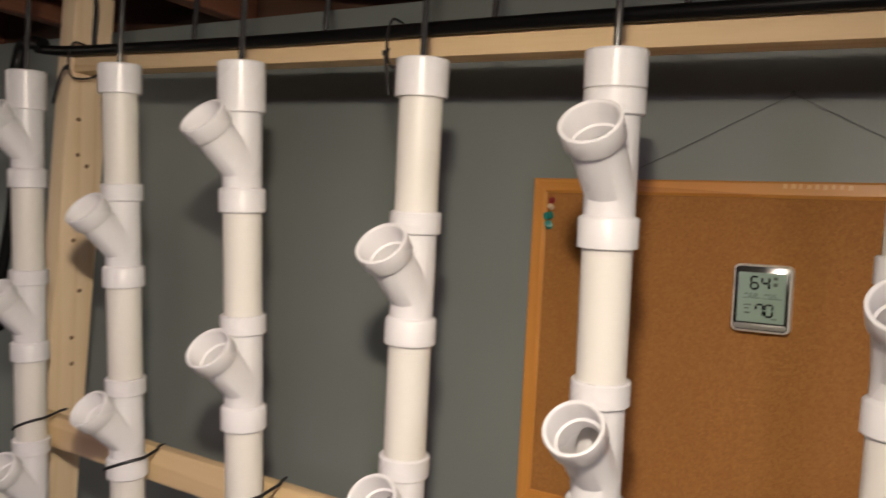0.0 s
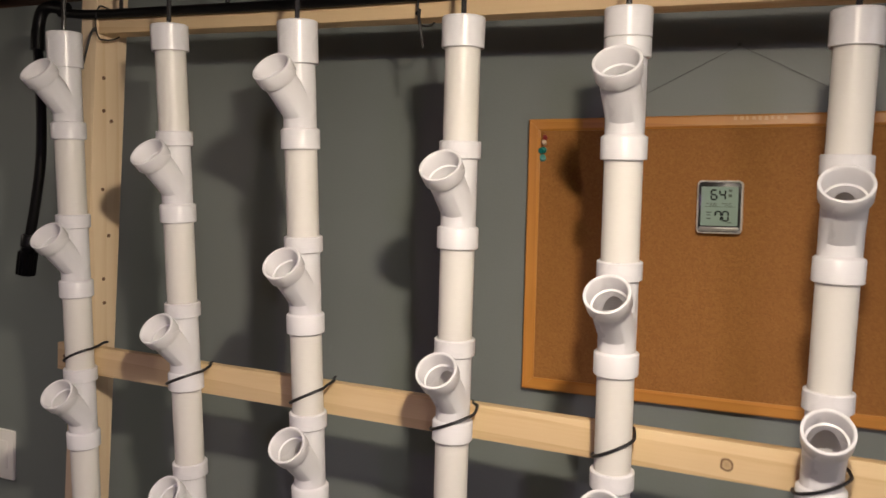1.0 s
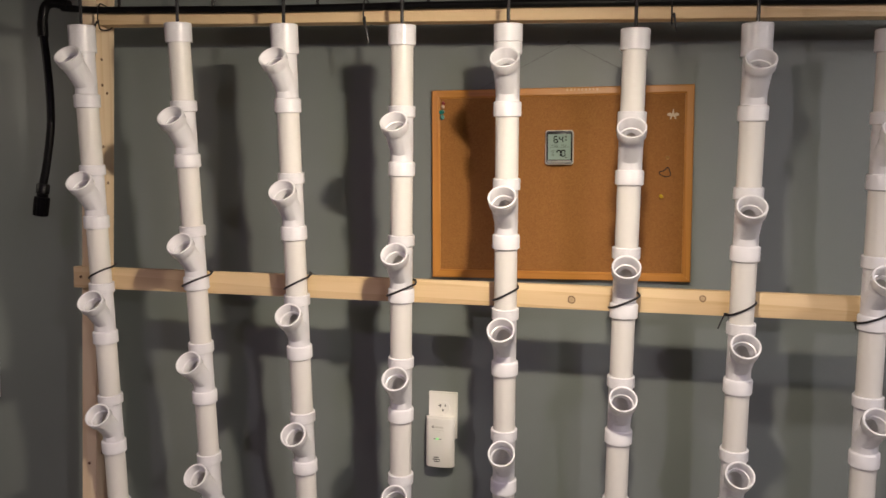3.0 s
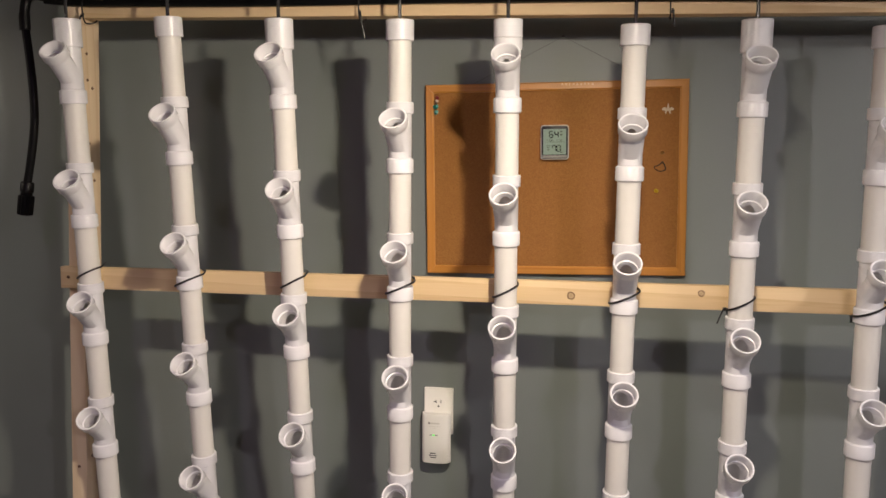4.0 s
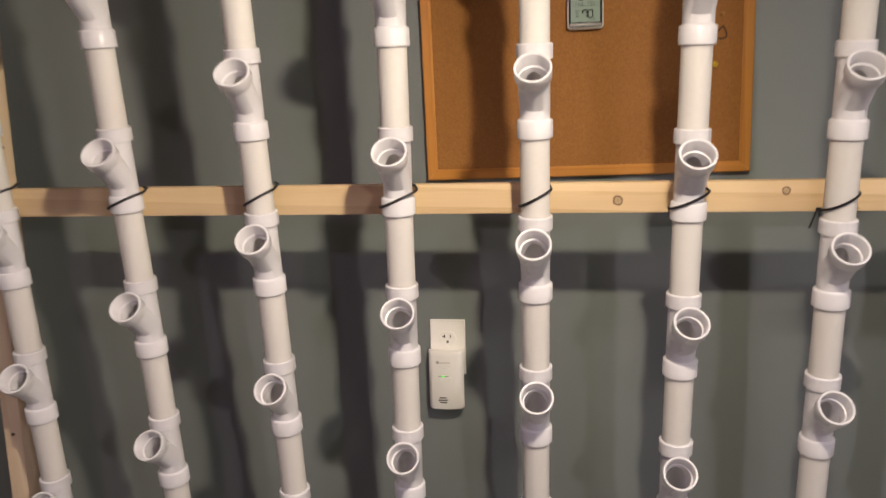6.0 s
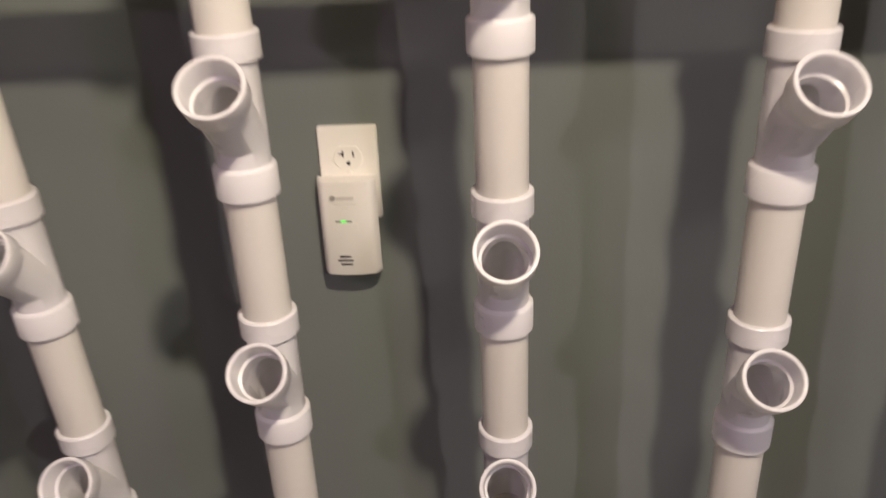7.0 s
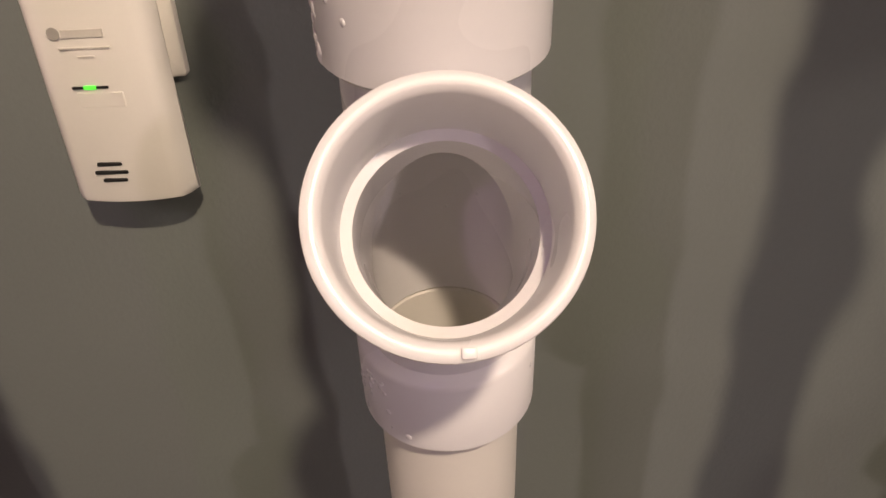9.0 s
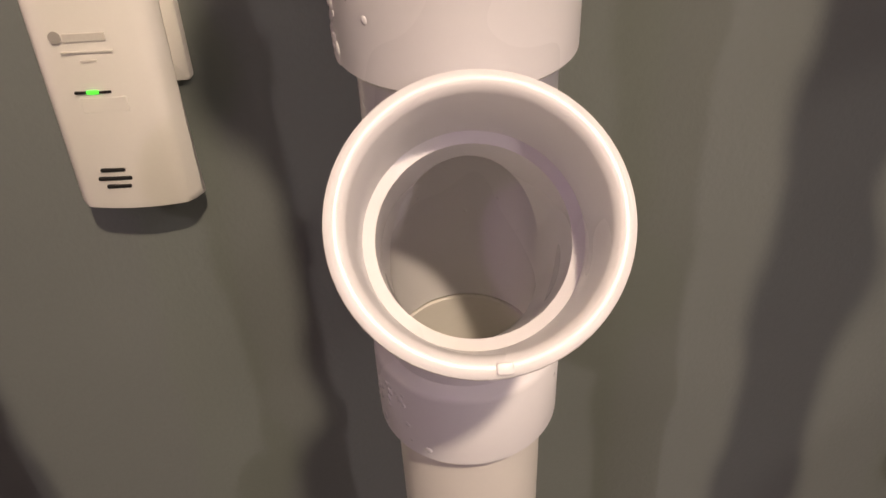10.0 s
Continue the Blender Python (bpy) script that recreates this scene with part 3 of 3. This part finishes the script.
def mitred(a, b):
    """One frame stile with mitred ends; a and b are the outer and inner edges."""
    bm = bmesh.new()
    o0, o1 = a
    i0, i1 = b
    prof = ((0.0, -0.0015), (0.0, BY + 0.002), (0.12, BY), (0.8, BY), (1.0, BY + 0.003), (1.0, -0.0015))
    loops = []
    for f, y in prof:
        s = Vector(o0).lerp(Vector(i0), f)
        e = Vector(o1).lerp(Vector(i1), f)
        loops.append((bm.verts.new((s.x, y, s.y)), bm.verts.new((e.x, y, e.y))))
    for k in range(len(loops)):
        p, q = loops[k], loops[(k + 1) % len(loops)]
        bm.faces.new((p[0], p[1], q[1], q[0]))
    bm.faces.new([l[0] for l in loops])
    bm.faces.new([l[1] for l in reversed(loops)])
    bmesh.ops.recalc_face_normals(bm, faces=bm.faces[:])
    return bm


w, g = RAIL_W, 0.0003
part("frame_bar", mitred(((BX0, BZ1), (BX1, BZ1)), ((BX0 + w, BZ1 - w), (BX1 - w, BZ1 - w))), OAK_X, board, smooth=20)
part("frame_bar", mitred(((BX0, BZ0), (BX1, BZ0)), ((BX0 + w, BZ0 + w), (BX1 - w, BZ0 + w))), OAK_X, board, smooth=20)
part("frame_bar", mitred(((BX0, BZ0 + g), (BX0, BZ1 - g)), ((BX0 + w, BZ0 + w + g), (BX0 + w, BZ1 - w - g))), OAK_Z, board, smooth=20)
part("frame_bar", mitred(((BX1, BZ0 + g), (BX1, BZ1 - g)), ((BX1 - w, BZ0 + w + g), (BX1 - w, BZ1 - w - g))), OAK_Z, board, smooth=20)
flat = HUNG.inverted()
bm = sweep([flat @ Vector(p) for p in ((0.100, -0.004, 1.978), (0.320, -0.006, 2.0904))], 0.0005, 6)
sweep([flat @ Vector(p) for p in ((0.320, -0.006, 2.0904), (0.528, -0.004, 1.983))], 0.0005, 6, bm)
part("hanging_wire", bm, WIRE, board, "thin grey hanging wire")
bm = bmesh.new()
rng = random.Random(5)
for i in range(9):
    xx = 0.318 + i * 0.0085
    box(xx, xx + 0.0055 * rng.uniform(0.6, 1), BY - 0.0004, BY + 0.0002, 1.974 + rng.uniform(-0.0004, 0.0006), 1.9797 + rng.uniform(-0.001, 0), 0, 1, bm)
part("worn_print", bm, plain("worn_pale_print", (0.62, 0.36, 0.14), 0.6), board, "worn pale lettering")
nail = thing("nail", pose(0.320, 0, 2.0905, 90, 0, 0), "small steel nail in the grey wall", "nail")
part("nail_body", lathe([(0, 0.012), (0.003, 0.0115), (0.003, 0.0105), (0.0011, 0.010), (0.0011, -0.002), (0, -0.002)], 12), WIRE, nail)

CF = BY + 0.005
PIN_TEAL = plain("teal_pin_plastic", (0.01, 0.20, 0.17), 0.3)
PIN_RED = plain("dark_red_pin_plastic", (0.22, 0.02, 0.02), 0.3)
PIN_CLEAR = plain("pale_pin_plastic", (0.55, 0.42, 0.30), 0.25)
PIN_YELLOW = plain("yellow_pin_plastic", (0.55, 0.36, 0.02), 0.3)
BRASS = plain("small_brass_tack", (0.50, 0.28, 0.09), 0.3, 0.8)


def push_pin(x, z, mat, label, size=1.0, tilt=(0, 0)):
    p = thing("push_pin", pose(x, CF, z, 90 + tilt[0], 0, tilt[1]), label, "push pin", "pins on the cork board")
    s = size
    part("pin_head", lathe([(0, 0.0015), (0.0046 * s, 0.002), (0.0046 * s, 0.0035), (0.0026 * s, 0.0048), (0.0028 * s, 0.010), (0.0044 * s, 0.0115), (0.0040 * s, 0.0128), (0, 0.0132)], 16), mat, p)
    part("pin_needle", lathe([(0, -0.004), (0.0006, -0.003), (0.0006, 0.003), (0, 0.003)], 8), STEEL, p)


push_pin(0.0285, 1.9545, PIN_RED, "dark red push pin in the cork board", 0.85, (14, 20))
push_pin(0.0285, 1.9435, PIN_CLEAR, "pale brass-coloured push pin in the cork board", 0.85, (-8, 10))
push_pin(0.0290, 1.9335, PIN_TEAL, "teal push pin in the cork board", 1.15, (10, -14))
push_pin(0.0265, 1.9185, PIN_TEAL, "teal push pin in the cork board", 1.15, (-12, 16))
push_pin(0.537, 1.742, PIN_YELLOW, "yellow push pin in the cork board", 1.0, (6, 4))
tack = thing("brass_tack", pose(0.5487, CF, 1.828, 90, 0, 0), "small domed brass tack in the cork board", "tack")
part("tack_head", lathe([(0, 0.0), (0.0042, 0.0), (0.0036, 0.0018), (0.0018, 0.0030), (0, 0.0034)], 16), BRASS, tack)
loop = thing("wire_loop", pose(0.5447, CF - 0.0015, 1.795), "small bent dark wire loop on the cork board", "wire")
part("loop_wire", sweep(glide([(0.005, 0, 0.013), (-0.004, -0.001, 0.004), (-0.012, 0, 0.002), (-0.011, 0, -0.004), (0, -0.001, -0.009), (0.011, 0, -0.006), (0.010, -0.001, 0.004), (0.005, 0, 0.013)], 5), 0.0012, 6), DARK, loop)


def badge_mesh():
    """A small cut-out ornament: a tall central petal, two side petals and feet."""
    bm = bmesh.new()
    def blade(points):
        f = [bm.verts.new((x, -0.0030, z)) for x, z in points]
        b = [bm.verts.new((x, -0.0002, z)) for x, z in points]
        bm.faces.new(f)
        bm.faces.new(list(reversed(b)))
        for i in range(len(f)):
            j = (i + 1) % len(f)
            bm.faces.new((f[i], b[i], b[j], f[j]))
    blade(((0, 0.014), (0.0022, 0.004), (0.0022, -0.004), (-0.0022, -0.004), (-0.0022, 0.004)))
    for s in (1, -1):
        blade(((s * 0.0018, 0.0), (s * 0.007, 0.0045), (s * 0.0125, 0.0018), (s * 0.0128, -0.0022), (s * 0.0085, -0.0032), (s * 0.0019, -0.0042)))
        blade(((s * 0.0012, -0.0042), (s * 0.0058, -0.0044), (s * 0.0066, -0.0100), (s * 0.0040, -0.0106), (s * 0.0030, -0.0066)))
    bmesh.ops.recalc_face_normals(bm, faces=bm.faces[:])
    return bm


badge = thing("ornament_pin", pose(0.5574, CF, 1.9257), "small cream cut-out ornament pinned to the cork board", "ornament")
part("ornament", badge_mesh(), plain("cream_enamel", (0.68, 0.58, 0.42), 0.4), badge, smooth=0)

# ---- thermometer on the board ----
meter = thing("digital_thermometer", pose(0.3060, CF, 1.8500, 0, -1.0, 0), "silver digital thermometer with a grey-green display on the cork board", "thermometer")
TW, TH = 0.0650, 0.0795
part("case", rounded(TW, TH, 0.007, -0.0005, -0.0155, 0.003), SILVER, meter, "satin silver plastic case")
part("bezel", rounded(TW - 0.0050, TH - 0.0050, 0.0050, -0.0150, -0.0160, 0.0004), BEZEL, meter, "dark glossy bezel")
disp = part("display", moved(rounded(0.0520, 0.0580, 0.0010, -0.0158, -0.0166, 0.0), 0, 0, 0.0012), LCD, meter, "grey-green liquid crystal display")
part("chin", moved(rounded(0.0575, 0.0066, 0.0022, -0.0155, -0.0166, 0.0004), 0, 0, -0.0328), CHIN, meter)
SEGS = {"0": "abcdef", "4": "bcfg", "6": "acdefg", "7": "abcf", "8": "abcdefg", "5": "acdfg"}


def digit(bm, ch, x, z, w, h, t, y):
    """A seven-segment digit; x, z at its middle."""
    bars = {"a": (0, h / 2, 1), "d": (0, -h / 2, 1), "g": (0, 0, 1), "f": (-w / 2, h / 4, 0), "b": (w / 2, h / 4, 0), "e": (-w / 2, -h / 4, 0), "c": (w / 2, -h / 4, 0)}
    for s in SEGS[ch]:
        bx, bz, flat = bars[s]
        hx, hz = (w / 2 - t * 0.35, t / 2) if flat else (t / 2, h / 4 - t * 0.35)
        box(x + bx - hx, x + bx + hx, y - 0.0002, y + 0.0001, z + bz - hz, z + bz + hz, 0, 1, bm)


YF = -0.0168
for ch, dx, dz, w, h, t in (("6", -0.0080, 0.0182, 0.0078, 0.0142, 0.0022), ("4", 0.0040, 0.0182, 0.0078, 0.0142, 0.0022), ("7", -0.0012, -0.0135, 0.0078, 0.0136, 0.0022), ("0", 0.0090, -0.0135, 0.0078, 0.0136, 0.0022)):
    bm = bmesh.new()
    digit(bm, ch, dx, dz, w, h, t, YF)
    part("digit", bm, LCD_INK, disp, smooth=0)
for ch, dx in (("6", -0.0110), ("8", -0.0060), ("5", 0.0100), ("5", 0.0150)):
    bm = bmesh.new()
    digit(bm, ch, dx, 0.0030, 0.0032, 0.0052, 0.0008, YF)
    part("digit", bm, LCD_FAINT, disp, smooth=0)
bm = bmesh.new()
for x0, z0, w_, h_ in ((0.0125, 0.0225, 0.0045, 0.0035), (0.0125, 0.0150, 0.0045, 0.0040), (-0.0185, 0.0045, 0.0035, 0.0012), (0.0035, 0.0045, 0.0035, 0.0012), (-0.0185, -0.0085, 0.0080, 0.0014), (-0.0175, -0.0125, 0.0050, 0.0014), (-0.0175, -0.0180, 0.0060, 0.0018), (0.0120, -0.0235, 0.0060, 0.0014), (-0.021, 0.0003, 0.044, 0.0006)):
    box(x0, x0 + w_, YF - 0.0001, YF + 0.0001, z0, z0 + h_, 0, 1, bm)
part("display_marks", bm, LCD_FAINT, disp, smooth=0)

# ---- wall outlet and plug-in alarm ----
def outlet_face(parent, z):
    """A receptacle face with slots, in a plate."""
    bm = bmesh.new()
    n = 32
    ring = []
    for i in range(n):
        a = 2 * math.pi * i / n
        ring.append((0.0172 * math.cos(a), max(-0.0143, min(0.0143, 0.0172 * math.sin(a)))))
    f = [bm.verts.new((x, -0.0072, zz)) for x, zz in ring]
    g2 = [bm.verts.new((x * 0.97, -0.0082, zz * 0.97)) for x, zz in ring]
    b = [bm.verts.new((x, -0.001, zz)) for x, zz in ring]
    for p, q in ((b, f), (f, g2)):
        for i in range(n):
            j = (i + 1) % n
            bm.faces.new((p[i], p[j], q[j], q[i]))
    bm.faces.new(g2)
    bmesh.ops.recalc_face_normals(bm, faces=bm.faces[:])
    face = part("receptacle", moved(bm, 0, 0, z), WHITE, parent)
    bm = box(-0.0072, -0.0052, -0.0086, -0.0080, z + 0.0010, z + 0.0090)
    box(-0.0115, -0.0070, -0.0086, -0.0080, z + 0.0042, z + 0.0058, 0, 1, bm)
    part("slot", bm, DARK, face, smooth=0)
    part("slot", box(0.0052, 0.0070, -0.0086, -0.0080, z + 0.0015, z + 0.0085), DARK, face, smooth=0)
    part("slot", moved(lathe([(0, 0), (0.0024, 0), (0.0024, 0.0006), (0, 0.0006)], 16), 0, -0.0080, z - 0.0065, 90, 0, 0), DARK, face, smooth=0)


outlet = thing("wall_outlet", pose(0.037, 0, 1.1930), "white double wall outlet with a smooth cover plate", "outlet")
part("cover_plate", rounded(0.072, 0.117, 0.003, -0.0002, -0.0065, 0.0022), WHITE, outlet)
outlet_face(outlet, 0.0195)
outlet_face(outlet, -0.0195)
part("plate_screw", moved(lathe([(0, 0), (0.0034, 0), (0.0028, 0.0012), (0, 0.0014)], 16), 0, -0.0064, 0, 90, 0, 0), WHITE, outlet)

alarm = thing("plug_in_alarm", pose(0.0346, 0, 1.1318), "ivory plug-in gas alarm with a green light, in the wall outlet", "alarm")


def alarm_body():
    """A tall shell, rounded at the sides, with a curved top edge and a flat back."""
    bm = bmesh.new()
    W, H = 0.071, 0.1245
    n = 20
    cols = []
    for i in range(n + 1):
        u = -1 + 2 * i / n
        x = u * W / 2
        depth = -0.0385 + 0.006 * u * u + (0.010 * max(0, abs(u) - 0.86) / 0.14 if abs(u) > 0.86 else 0)
        xb = x * 0.84
        cols.append([(xb, -0.0095, H / 2 - 0.004), (x, depth + 0.006, H / 2), (x, depth + 0.0012, H / 2 - 0.0022), (x, depth, H / 2 - 0.006), (x, depth, 0), (x, depth, -H / 2 + 0.006), (x, depth + 0.0014, -H / 2 + 0.0016), (x, depth + 0.005, -H / 2), (xb, -0.0095, -H / 2 + 0.003)])
    vs = [[bm.verts.new(p) for p in c] for c in cols]
    for a, b in zip(vs, vs[1:]):
        for i in range(len(a) - 1):
            bm.faces.new((a[i], b[i], b[i + 1], a[i + 1]))
        bm.faces.new((a[-1], b[-1], b[0], a[0]))
    bm.faces.new(vs[0])
    bm.faces.new(list(reversed(vs[-1])))
    bmesh.ops.recalc_face_normals(bm, faces=bm.faces[:])
    return bm


part("shell", alarm_body(), IVORY, alarm, smooth=40)
AF = -0.0392
part("plug_block", box(-0.014, 0.014, -0.0100, -0.0066, -0.03, 0.046), IVORY, alarm)
part("indicator_bar", box(-0.0140, 0.0054, AF - 0.0001, -0.0375, 0.0102, 0.0114), DARK, alarm, smooth=0)
part("indicator_light", box(-0.0077, -0.0011, AF - 0.0005, -0.0375, 0.0099, 0.0118, 0.0004, 1), LED_GREEN, alarm, "lit green light")
part("test_button", box(-0.0130, 0.0125, AF + 0.00065, -0.0375, -0.0010, 0.0080, 0.0006, 1), IVORY, alarm)
for dz, w_ in ((-0.0352, 0.0140), (-0.0404, 0.0190), (-0.0454, 0.0140)):
    xx = -0.0062 + (0.001 if dz < -0.045 else 0)
    part("speaker_slot", box(xx - w_ / 2, xx + w_ / 2, AF - 0.0002, -0.0375, dz - 0.0011, dz + 0.0011, 0.0005, 1), DARK, alarm, smooth=0)
bm = bmesh.new()
box(-0.0115, 0.0100, AF - 0.0001, -0.0380, 0.0383, 0.0423, 0, 1, bm)
box(-0.0150, 0.0120, AF - 0.0001, -0.0380, 0.0322, 0.0330, 0, 1, bm)
box(-0.0060, 0.0025, AF - 0.0001, -0.0380, 0.0275, 0.0282, 0, 1, bm)
part("print", bm, plain("pale_grey_print", (0.70, 0.675, 0.63), 0.5), alarm, "pale grey print", 0)
part("print_mark", moved(lathe([(0, 0), (0.0032, 0), (0.0032, 0.0004), (0, 0.0004)], 20), -0.0155, AF + 0.0003, 0.0408, 90, 0, 0), plain("mid_grey_print", (0.42, 0.40, 0.375), 0.5), alarm, "round grey mark", 0)

# ---- blank plate and screen on the wall beyond the post ----
blank = thing("switch_plate", pose(-1.256, 0, 1.211), "off-white switch plate on the grey wall", "switch")
part("cover_plate", rounded(0.072, 0.117, 0.003, -0.0002, -0.0065, 0.0022), WHITE, blank)
part("rocker", rounded(0.032, 0.066, 0.002, -0.006, -0.0085, 0.001), WHITE, blank)

tv = thing("television", pose(-1.640, 0, 1.754), "small black wall-mounted television showing a dim blue picture", "television")
part("cabinet", rounded(0.50, 0.290, 0.006, -0.0100, -0.045, 0.004), GLOSS_BLACK, tv)
part("wall_mount", box(-0.10, 0.10, -0.0100, -0.0002, -0.08, 0.08, 0.002), BLACK, tv)
bezel = box(-0.25, 0.25, -0.053, -0.044, 0.1255, 0.145, 0.003)
box(-0.25, 0.25, -0.053, -0.044, -0.145, -0.1205, 0.003, 2, bezel)
box(-0.25, -0.226, -0.0525, -0.044, -0.120, 0.125, 0.003, 2, bezel)
box(0.226, 0.25, -0.0525, -0.044, -0.120, 0.125, 0.003, 2, bezel)
part("bezel", bezel, GLOSS_BLACK, tv)
part("screen", box(-0.2255, 0.2255, -0.0465, -0.0448, -0.120, 0.125), SCREEN, tv, "dim blue lit screen", 0)
